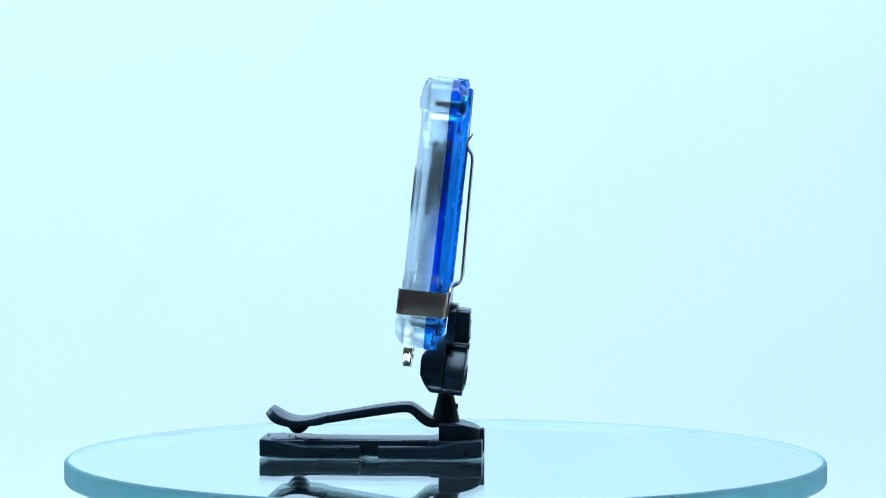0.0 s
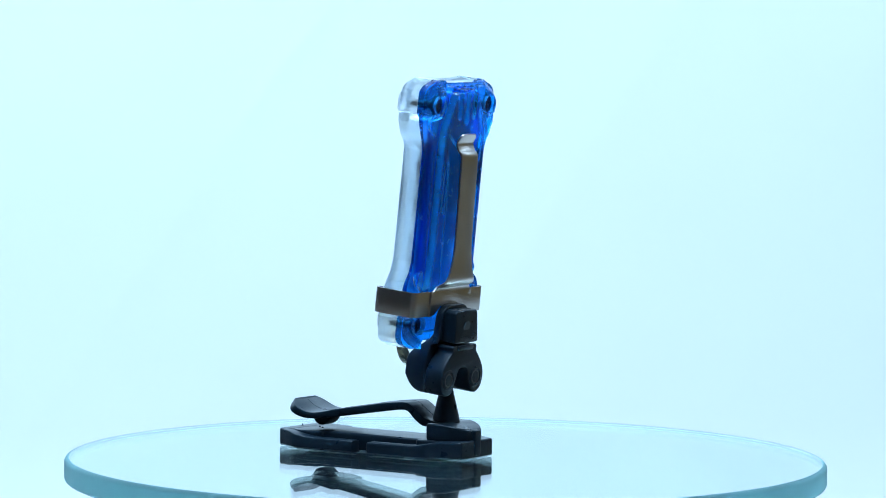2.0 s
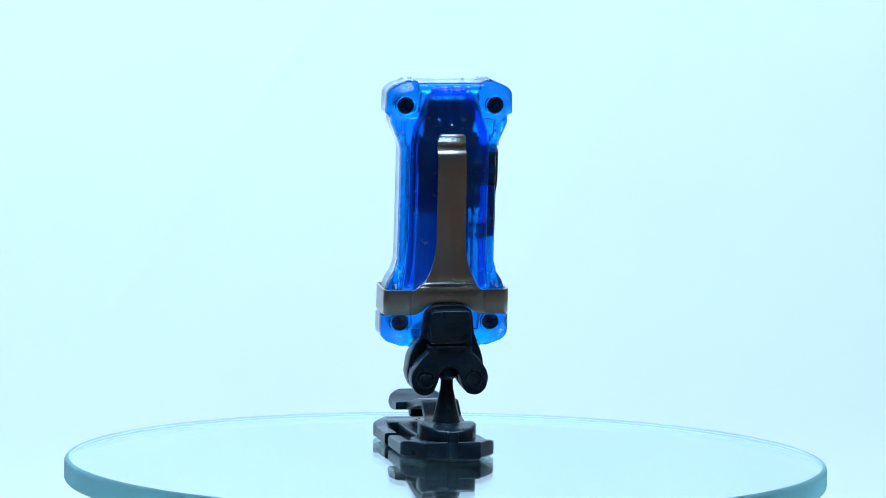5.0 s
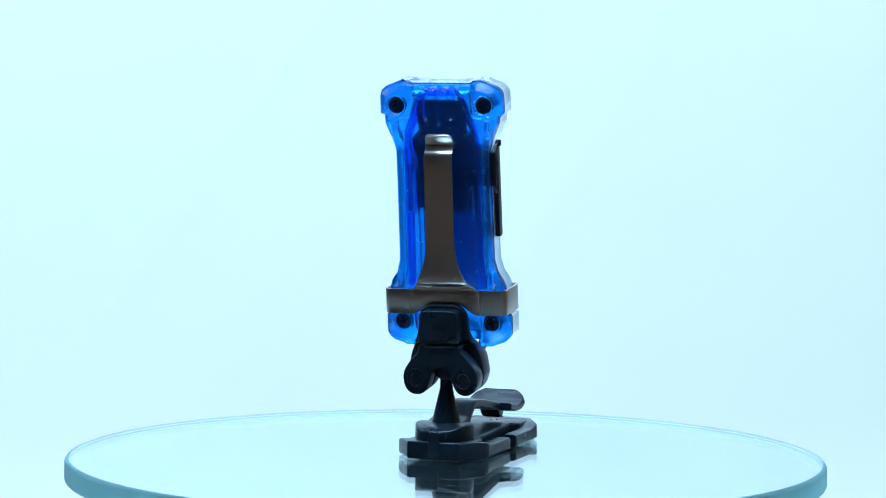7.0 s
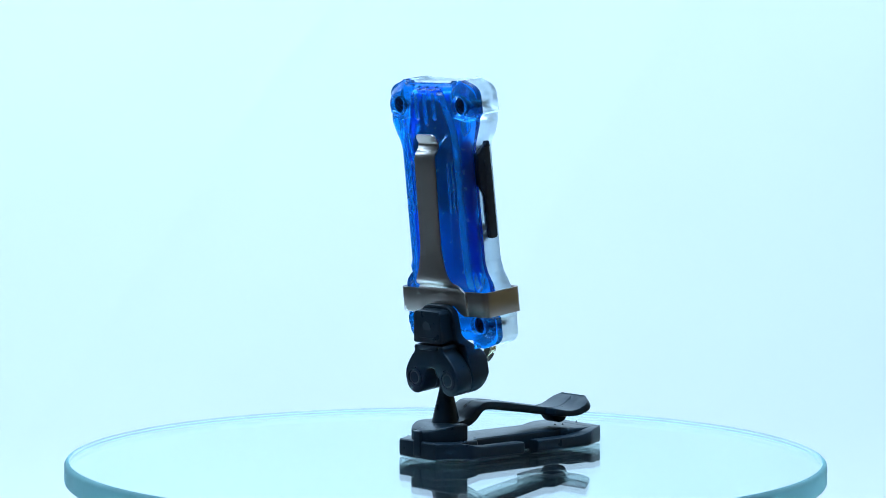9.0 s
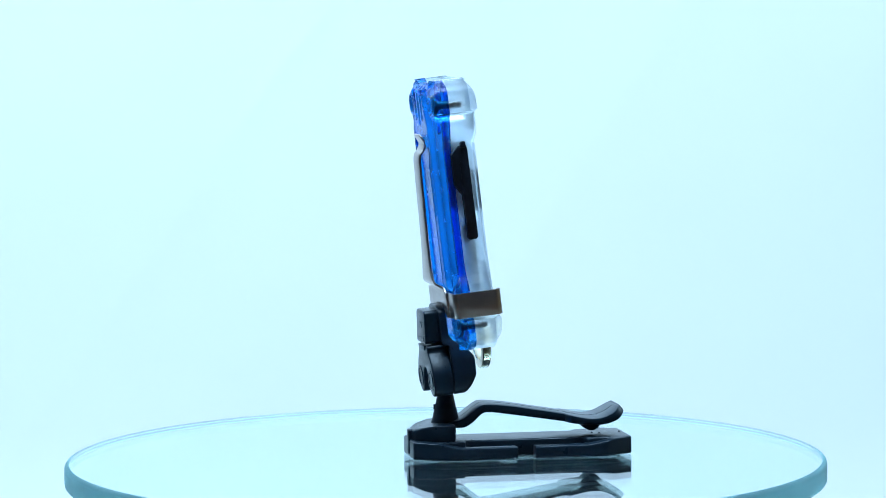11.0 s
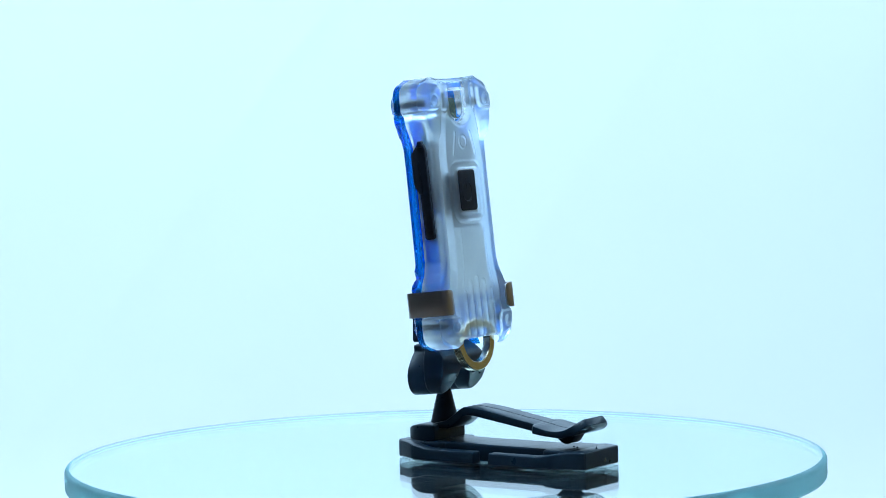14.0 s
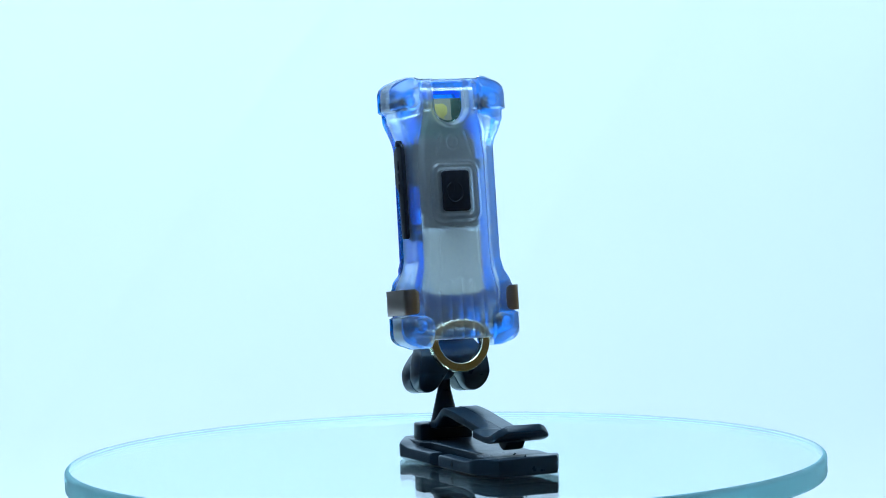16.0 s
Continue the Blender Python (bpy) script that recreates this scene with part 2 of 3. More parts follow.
# ---- the clip mount ----
def make_mount():
    mount = thing("clip_mount", "black plastic clip mount with sprung lever, standing on the glass", "mount")
    # base plate: middle bar with the two full ends
    bar = [(7.8, 47.4), (8.6, 46.4), (8.6, 35.5), (6.2, 34.6), (6.2, 4.2), (8.8, 3.4), (8.6, -6.5), (6.9, -9.6)]
    bm = prism(mirrored(bar), 0.25, 4.72)
    bevel_sharp(bm, 0.5)
    for lo, hi, narrow in ((43.2, 47.5, 8.0), (-4.6, -9.7, 7.25)):
        end = prism([(narrow, lo), (narrow, hi), (-narrow, hi), (-narrow, lo)], 0.2, 4.78)
        bevel_sharp(end, 0.45, 4)
        spare = bpy.data.meshes.new("base_end")
        end.to_mesh(spare)
        end.free()
        bm.from_mesh(spare)
        bpy.data.meshes.remove(spare)
    base = part("base_plate", bm, BLACK, mount)

    def edge_x(y):
        if y > 40:
            return 12.2 - (y - 40) * 4.2 / 7.4
        if y < -2:
            return 12.2 - (-2 - y) * 5.0 / 7.6
        return 12.2

    def rail(lo, hi, side):
        # from the full end down to the low rail beside the strap slot
        ys = [lo + (hi - lo) * i / 24 for i in range(25)]
        rows = []
        for y in ys:
            k = min(max((y + 5.0) / 8.5, 0), 1) * min(max((44.0 - y) / 9.5, 0), 1)
            k = k * k * (3 - 2 * k)
            top = 4.7 - 1.25 * k
            inner = 8.7 if 4.0 < y < 34.8 else (7.6 if y > -6 else 5.5)
            o = edge_x(y)
            rows.append([(inner, y, 0.3), (o - 0.5, y, 0.3), (o, y, 0.75), (o + 0.02, y, top - 0.6), (o - 0.18, y, top - 0.2),
                         (o - 0.6, y, top), (inner + 0.3, y, top), (inner, y, top - 0.3), (inner, y, 0.3)])
        rows = [[(x * side, y, z) for x, y, z in row] for row in rows]
        bm, vs = grid_mesh(rows)
        bmesh.ops.remove_doubles(bm, verts=bm.verts[:], dist=0.001)
        bmesh.ops.holes_fill(bm, edges=[e for e in bm.edges if e.is_boundary])
        bmesh.ops.recalc_face_normals(bm, faces=bm.faces[:])
        bevel_sharp(bm, 0.4, 3, 70)
        return part("side_rail", bm, BLACK, mount)
    for side in (1, -1):
        rail(-9.5, 16.6, side)
        rail(21.3, 47.3, side)
    # moulding flash left on the top edge
    for x, y, h in ((0.2, 46.0, 0.5), (0.6, 40.6, 0.25), (-0.5, 38.9, 0.2)):
        part("moulding_nib", lathe([(0.45, 4.5), (0.3, 4.8), (0.05, 4.8 + h)], 8, m=Matrix.Translation((x, y, 0))), BLACK, base)
    # block that carries the stem
    bm = prism(mirrored([(0, 1.4), (7.4, 1.4), (7.4, -2.4), (6.7, -4.8), (5.4, -7.0), (3.4, -8.8), (0, -9.5)]), 4.4, 9.0)
    bmesh.ops.bisect_plane(bm, geom=bm.verts[:] + bm.edges[:] + bm.faces[:], plane_co=(0, -3.6, 0), plane_no=(0, 1, 0))
    for v in bm.verts:
        if v.co.z > 8 and v.co.y < -3.7:
            v.co.z -= 0.055 * (v.co.y + 3.6) ** 2
    bevel_sharp(bm, 0.7, 5, 30)
    block = part("block", bm, BLACK, mount)
    bm = prism(rounded(-1.4, 1.4, -3.2, 3.4, 0.6), -9.98, -8.2, "y")
    bmesh.ops.translate(bm, verts=bm.verts, vec=(0, 0, 4.0))
    bevel_sharp(bm, 0.3)
    part("rib", bm, BLACK, block)
    # lever
    top = smooth_line([(-1.0, 8.9), (1.4, 9.5), (3.6, 10.1), (5.8, 11.6), (8.0, 13.2), (10.1, 13.75), (16, 13.2), (23, 12.0), (30.5, 10.7), (36.0, 9.6),
                       (39.3, 9.6), (42.2, 10.6), (45.0, 12.6)], 10)
    low = smooth_line([(-1.0, 7.6), (1.4, 7.8), (4.2, 7.9), (6.5, 9.2), (8.7, 11.2), (10.9, 11.6), (16, 10.9), (23, 9.8), (30.5, 8.6), (35.0, 8.0),
                       (40, 7.8), (43.9, 8.9), (46.3, 11.0)], 10)

    def half(y):
        w = 4.9 if y < 30.6 else 4.9 + 2.6 * min((y - 30.6) / 0.7, 1)
        if y > 42.2:
            w *= (1 - 0.42 * min((y - 42.2) / 3.5, 1.0) ** 3)
        return w
    rows = []
    for (y0, z0), (y1, z1) in zip(top, low):
        w = half(0.5 * (y0 + y1))
        e = 0.45
        def at(f):
            return y0 + (y1 - y0) * f, z0 + (z1 - z0) * f
        rows.append([(-w + e, *at(0)), (w - e, *at(0)), (w - 0.12, *at(0.07)), (w, *at(0.22)), (w, *at(0.78)), (w - 0.12, *at(0.93)), (w - e, *at(1)),
                     (-w + e, *at(1)), (-w + 0.12, *at(0.93)), (-w, *at(0.78)), (-w, *at(0.22)), (-w + 0.12, *at(0.07)), (-w + e, *at(0))])
    bm, _ = grid_mesh(rows)
    bmesh.ops.remove_doubles(bm, verts=bm.verts[:], dist=0.001)
    bmesh.ops.holes_fill(bm, edges=[e for e in bm.edges if e.is_boundary])
    bevel_sharp(bm, 0.9, 6, 60)
    bmesh.ops.recalc_face_normals(bm, faces=bm.faces[:])
    lever = part("lever", bm, BLACK, mount, "sprung black lever with an upturned thumb tip")
    bm = prism([(34.6, 8.4), (36.0, 6.6), (37.3, 5.75), (38.6, 5.6), (39.8, 6.1), (41.4, 8.2)], -2.6, 2.6, "x")
    bevel_sharp(bm, 0.9, 4, 15)
    part("grip_bump", bm, BLACK, lever)
    # moulding seam along the middle of the lever
    rows = []
    for i, (y, z) in enumerate(top[10:-4]):
        rows.append([(-0.10, y, z - 0.02), (-0.05, y, z + 0.07), (0.05, y, z + 0.07), (0.10, y, z - 0.02)])
    bm, _ = grid_mesh(rows)
    part("moulding_seam", bm, BLACK, lever)
    # stem and ball
    stem = part("stem", lathe([(3.95, 8.4), (3.75, 9.0), (3.5, 9.7), (3.2, 11.0), (2.0, 16.2), (1.75, 17.2), (1.6, 18.5), (1.6, 21.2)], 40), BLACK, mount)
    bm = prism(rounded(-0.22, 0.22, 12.2, 13.6, 0.18, 2), -3.15, -2.2, "y")
    bevel_sharp(bm, 0.12, 2)
    part("moulding_nib", bm, BLACK, stem)
    bm = bmesh.new()
    bmesh.ops.create_uvsphere(bm, u_segments=28, v_segments=16, radius=2.9, matrix=Matrix.Translation((0, 0, 22.4)))
    part("ball", bm, BLACK, mount)
    # the clamp that holds the ball, in the tilted frame of the light
    h = HEAD_IN_MOUNT
    half_out = [(0, -33.0), (5.3, -33.0), (5.7, -34.6), (7.6, -36.6), (9.5, -39.3), (10.0, -41.8), (9.3, -44.4), (7.6, -45.7), (5.8, -45.8), (4.3, -45.0),
                (3.3, -43.0), (2.7, -41.0), (1.7, -39.3), (0, -38.8)]
    outline = smooth_outline(half_out)
    bm = prism(outline, -7.9, -2.75, "y")
    bevel_sharp(bm, 0.45, 3, 40)
    rear = part("rear_clamp", bm, BLACK, mount, "", h)
    for x in (-6.45, 6.2):
        m = Matrix.Translation((x, -7.9, -41.7)) @ Matrix.Rotation(radians(90), 4, "X")
        part("screw_seat", lathe([(2.75, -0.3), (2.7, 0.16), (2.5, 0.26), (2.15, 0.24), (1.95, -0.1), (1.95, -0.3)], 32, m=m), BLACK, rear)
        screw_head(rear, x, -41.7, -7.95, 1.75)
    shaped = smooth_outline([(0, -22.9), (3.2, -23.0), (5.2, -23.9), (6.3, -25.6), (6.9, -30.4), (8.1, -33.2), (9.3, -36.2), (9.9, -39.3), (10.1, -41.9), (9.3, -44.4),
                             (7.6, -45.7), (5.8, -45.8), (4.2, -44.8), (2.9, -42.4), (1.7, -40.5), (0, -39.8)])
    bm = prism(shaped, -4.2, 3.5, "y")
    bevel_sharp(bm, 0.4, 3, 50)
    for cut in (-26.0, -30.5, -31.8, -33.4, -35.2, -36.4, -37.6, -41.2, -43.4):
        bmesh.ops.bisect_plane(bm, geom=bm.verts[:] + bm.edges[:] + bm.faces[:], plane_co=(0, 0, cut), plane_no=(0, 0, 1))
    fz = [-46, -45.8, -43.4, -41.2, -37.6, -36.4, -35.2, -31.8, -30.5, -22]
    fy = [0.4, 0.5, 2.2, 3.3, 3.5, 3.3, 2.5, -1.35, -2.05, -2.05]
    for v in bm.verts:
        if v.co.y > 0:
            v.co.y += float(np.interp(v.co.z, fz, fy)) - 3.5
        elif v.co.z < -33.0:
            v.co.y += 1.55
    part("front_clamp", bm, BLACK, mount, "", h)
    bm = prism(mirrored([(0, -23.9), (4.4, -24.0), (5.1, -24.7), (5.5, -31.9), (5.0, -32.4), (0, -32.4)]), -7.5, -3.6, "y")
    for v in bm.verts:
        if v.co.y < -7 and v.co.z < -30:
            v.co.y -= 0.6
    bevel_sharp(bm, 0.55, 3, 40)
    cap = part("clamp_block", bm, BLACK, mount, "", h)
    bm = lathe([(1.55, 0), (1.55, 0.12), (0.05, 0.12)], 24, m=Matrix.Translation((0, -7.78, -28.2)) @ Matrix.Rotation(radians(94), 4, "X"))
    part("moulded_dot", bm, BLACK, cap)
    bm = prism([(-3.4, -31.3), (-3.0, -30.9), (3.0, -30.9), (3.4, -31.3), (3.2, -31.6), (-3.2, -31.6)], -8.2, -7.6, "y")
    part("moulded_lip", bm, BLACK, cap)
    bm = prism([(-3.9, -32.9), (3.9, -32.9), (3.3, -34.2), (-3.3, -34.2)], -8.25, -7.6, "y")
    bevel_sharp(bm, 0.2, 2, 30)
    part("moulded_lip", bm, BLACK, rear, "", None)
    return mount


def smooth_outline(half):
    """A rounded closed outline from its right half."""
    line = smooth_line(half, 4)
    line = [(max(x, 0.0), z) for x, z in line]
    return line + [(-x, z) for x, z in reversed(line[1:-1])]


def screw_head(parent, x, z, y, r):
    """A dark cross-head screw facing backwards; black bars stand for the shade in its cross recess."""
    m = Matrix.Translation((x, y, z)) @ Matrix.Rotation(radians(90), 4, "X")
    bm = lathe([(r * 1.06, -0.9), (r * 1.06, -0.05), (r, 0.05), (r * 0.82, 0.05), (r * 0.78, -0.5), (0.02, -0.5)], 28, m=m)
    ob = part("screw", bm, SCREW, parent)
    for turn in (20, 110):
        bm = prism(rounded(-r * 0.55, r * 0.55, -r * 0.14, r * 0.14, r * 0.1, 2), -0.5, -0.12)
        bmesh.ops.transform(bm, matrix=m @ Matrix.Rotation(radians(turn), 4, "Z"), verts=bm.verts)
        part("slot_shade_bar", bm, SLOT_SHADE, ob)


mount = make_mount()


# ---- the light ----
SEAM = 3.0
HALF_WIDTH = [(-34.6, 9.6), (-34.4, 12.8), (-33.7, 14.6), (-32.4, 16.3), (-31.2, 16.75), (-26.6, 16.7), (-26.1, 15.4), (-19.4, 15.4), (-17.6, 14.8), (-15.2, 13.3),
              (-12.2, 12.5), (-6.0, 12.45), (10.0, 12.35), (16.5, 12.4), (18.4, 12.9), (23.4, 15.0), (25.6, 15.15), (26.1, 16.45), (31.2, 16.35), (32.6, 15.4),
              (33.6, 13.6), (34.1, 12.0), (34.25, 9.8)]


def half_width(z):
    near = np.clip(z + np.linspace(-0.9, 0.9, 9) * (abs(z) > 30), -34.6, 34.7)
    return float(np.interp(near, [a for a, _ in HALF_WIDTH], [b for _, b in HALF_WIDTH]).mean())


OUTLINE = np.array([(b, a) for a, b in HALF_WIDTH] + [(9.0, 34.2), (8.4, 33.65), (-8.4, 33.65), (-9.0, 34.2)] + [(-b, a) for a, b in reversed(HALF_WIDTH)]
                   + [(-8.4, -32.6), (8.4, -32.6)])


def edge_distance(x, z):
    """Distance of points to the outline."""
    p = np.stack([x, z], -1)[..., None, :]
    a, b = OUTLINE, np.roll(OUTLINE, -1, 0)
    ab = b - a
    t = np.clip(((p - a) * ab).sum(-1) / np.maximum((ab * ab).sum(-1), 1e-9), 0, 1)
    return np.sqrt((((a + t[..., None] * ab) - p) ** 2).sum(-1)).min(-1)


def step(v, lo, hi):
    t = np.clip((v - lo) / (hi - lo), 0, 1)
    return t * t * (3 - 2 * t)


def round_box(x, z, x0, x1, z0, z1, r):
    """Signed distance to a rounded rectangle, negative inside."""
    dx, dz = np.abs(x - (x0 + x1) / 2) - (x1 - x0) / 2 + r, np.abs(z - (z0 + z1) / 2) - (z1 - z0) / 2 + r
    return np.hypot(np.maximum(dx, 0), np.maximum(dz, 0)) + np.minimum(np.maximum(dx, dz), 0) - r


def corner_distance(x, z):
    """Distance inwards from the outer sides of a corner boss, whose outer corner is rounded off."""
    ax, az = np.abs(x), np.abs(z)
    k = 1.6
    total = np.exp(-k * (16.45 - ax)) + np.exp(-k * (34.25 - az + 0.35 * (z < 0))) + np.exp(-k * (35.15 - 0.52 * ax - 0.85 * az))
    return np.clip(-np.log(total) / k, 0, None)


def chamfer(c, width, drop):
    """Drop of a chamfer that eases into the flat face."""
    u = 1 - c / width
    return drop * 0.5 * (u + np.sqrt(u * u + 0.03))


def corner_mask(x, z, inner, low, r, soft):
    """1 on the four corner bosses, 0 elsewhere."""
    az = np.where(z > 0, z, -z - 0.45)
    d = round_box(np.abs(x), az, inner, 24, low, 44, r)
    return 1 - step(d, -soft, 0.12)


def rounding(d, r):
    """Drop of a rounded edge of radius r at distance d from it."""
    return r * (1 - np.sqrt(np.clip(1 - np.clip(1 - d / r, 0, 1) ** 2, 0, 1)))


def front_height(x, z, d_edge):
    """Depth of the clear front over the outline, with its raised panel, corner bosses, window, button frame and ribs."""
    ax = np.abs(x)
    h = 9.0 + 0.8 * step(np.abs(z + 0.5), 17.5, 21.5)
    # raised panel with a soft flank and a shallow gutter beside it
    panel = np.interp(z, [-34, -24, -20, -15, -10, 14, 19, 25, 34], [9.6, 9.8, 10.2, 9.0, 8.7, 8.7, 8.2, 6.9, 6.6])
    d = ax - panel
    h = h + (10.15 - h) * (1 - step(d, -0.5, 0.5)) - 0.4 * np.exp(-((d - 0.85) / 0.3) ** 2)
    h = h - rounding(d_edge, 1.1)
    # vase-shaped ridge over the diffuser
    vase = np.interp(z, [-21, -19.5, -17.5, -15, -13, -4], [7.4, 7.1, 6.3, 5.7, 5.5, 5.4])
    h = h + 0.22 * np.exp(-((ax - vase) / 0.22) ** 2) * step(z, -21, -20) * (1 - step(z, -5.5, -4))
    # slots beside the window
    for s in (1, -1):
        d = round_box(x, z, s * 6.7 - 0.85, s * 6.7 + 0.85, 25.9, 33.0, 0.85)
        h = h - 0.9 * (1 - step(d, -0.35, 0.2)) + 0.18 * np.exp(-((d - 0.35) / 0.2) ** 2)
    # frame round the button, in two steps
    d = round_box(x, z, -5.9, 6.3, -2.2, 11.8, 2.2)
    h = h + 0.42 * (1 - step(d, -0.15, 0.5)) - 0.25 * np.exp(-((d - 0.75) / 0.25) ** 2)
    d = round_box(x, z, -4.7, 5.1, -1.0, 11.0, 1.4)
    h = h - 0.6 * (1 - step(d, -0.35, 0.15))
    # five finger ribs that run out at the bottom edge
    for i in range(5):
        cx, top = 0.25 + 3.05 * (i - 2), -16.6 - 0.85 * (i - 2) ** 2
        d = round_box(x, z, cx - 1.15, cx + 1.15, -44, top, 1.15)
        h = h + 0.16 * step(-d, 0, 0.5) + 0.42 * np.exp(-((x - cx) / 0.3) ** 2) * step(-d, 0.1, 0.8)
    # funnel under the window, and a round gate mark
    for s in (1, -1):
        d = np.abs(x - s * (3.3 + 0.28 * np.clip(20.5 - z, 0, 9)))
        h = h + 0.28 * np.exp(-(d / 0.25) ** 2) * step(z, 14.0, 15.0) * (1 - step(z, 19.8, 20.6))
    d = np.hypot(x - 0.2, z - 17.6) - 1.6
    h = h + 0.2 * np.exp(-(d / 0.2) ** 2)
    # corner bosses with chamfered outer sides
    c = corner_distance(x, z)
    boss = 10.75 - chamfer(c, 2.4, 2.4)
    for cx, cz in ((11.7, 28.4), (12.0, -28.9)):
        d = np.hypot(ax - cx, z - cz)
        boss = boss - 0.3 * np.exp(-((d - 1.5) / 0.3) ** 2) + 0.2 * (1 - step(d, 0.6, 1.0))
    m = corner_mask(x, z, 8.5, 25.95, 2.6, 0.55)
    h = h * (1 - m) + boss * m
    # sunken U-shaped window
    d = round_box(x, z, -4.7, 4.9, 22.2, 44, 4.75)
    h = h - 1.3 * (1 - step(d, -0.55, 0.05)) + 0.3 * np.exp(-((d - 0.45) / 0.28) ** 2) - 0.3 * np.exp(-((d + 1.1) / 0.2) ** 2)
    return h


def back_height(x, z, d_edge):
    """Height of the blue back over the seam: long panel with stepped flanks, bosses, pockets, three grooves."""
    ax = np.abs(x)
    h = np.full_like(x, 3.55)
    panel = np.interp(z, [-34, -20, -14, -6, 18, 22, 31.0, 31.6], [11.6, 10.9, 9.9, 9.5, 9.5, 9.0, 5.4, 4.6])
    d = np.maximum(ax - panel, z - 32.4)
    h = h + 1.15 * step(z, -19.4, -18.0) * (1 - step(d, -0.25, 0.3)) - 0.35 * np.exp(-((d - 0.75) / 0.35) ** 2) + 0.12 * np.exp(-((d + 0.5) / 0.25) ** 2)
    # inner tray under the clip, closed by a shallow chevron
    tray = np.interp(z, [-34, 12.5, 16.0, 19.8], [5.4, 5.4, 7.0, 7.6])
    d2 = np.maximum(ax - tray, z - 17.6 - 0.72 * np.maximum(ax - 2.8, 0))
    h = h - 0.5 * (1 - step(d2, -0.3, 0.25)) + 0.15 * np.exp(-((d2 - 0.3) / 0.2) ** 2)
    # long moulded loops beside the clip
    for s in (1, -1):
        d = round_box(x, z, s * 7.3 - 0.75, s * 7.3 + 0.75, 0.5, 13.4, 0.75)
        h = h - 0.4 * np.exp(-(d / 0.24) ** 2)
        d = np.hypot(x - s * 7.3, z - 2.8)
        h = h + 0.3 * (1 - step(d, 0.45, 0.8))
    h = h - rounding(d_edge, 1.3)
    # drop-shaped pockets below and above the bosses
    for cz, k in ((22.9, 1), (-16.8, -1)):
        w = 1.25 - 0.16 * k * (cz - z)
        d = np.hypot((ax - 13.0 + 0.12 * k * (cz - z)) / np.maximum(w, 0.4), (z - cz) / 2.5)
        h = h - 1.4 * (1 - step(d, 0.5, 1.0)) + 0.2 * np.exp(-((d - 1.15) / 0.15) ** 2)
    # corner bosses
    c = corner_distance(x, z)
    boss = 4.15 - chamfer(c, 2.1, 2.3)
    m = corner_mask(x, z, 9.4, 25.9, 2.2, 0.4)
    h = h * (1 - m) + boss * m
    # ridge that carries each screw and blends it into the panel
    for cx, cz in ((11.7, 28.2), (11.9, -28.2)):
        d = np.hypot(ax - cx, z - cz)
        h = np.maximum(h, 4.1 - 4.5 * step(d, 2.7, 3.7))
        h = np.where(d < 2.35, 3.1, h)
    # three grooves with round ends
    for cx in (-3.3, 0.0, 3.3):
        d = round_box(x, z, cx - 0.95, cx + 0.95, 24.4 - 1.3 * (abs(cx) < 1), 33.2, 0.95)
        h = h - 0.85 * (1 - step(d, -0.55, 0.1))
    return h


CAVITY = [(-30.6, 9.0), (-24.6, 9.6), (-23.0, 12.6), (-18.0, 12.2), (-13.0, 10.9), (17.0, 10.9), (21.0, 12.0), (24.2, 12.4), (25.0, 8.6), (31.8, 7.6)]


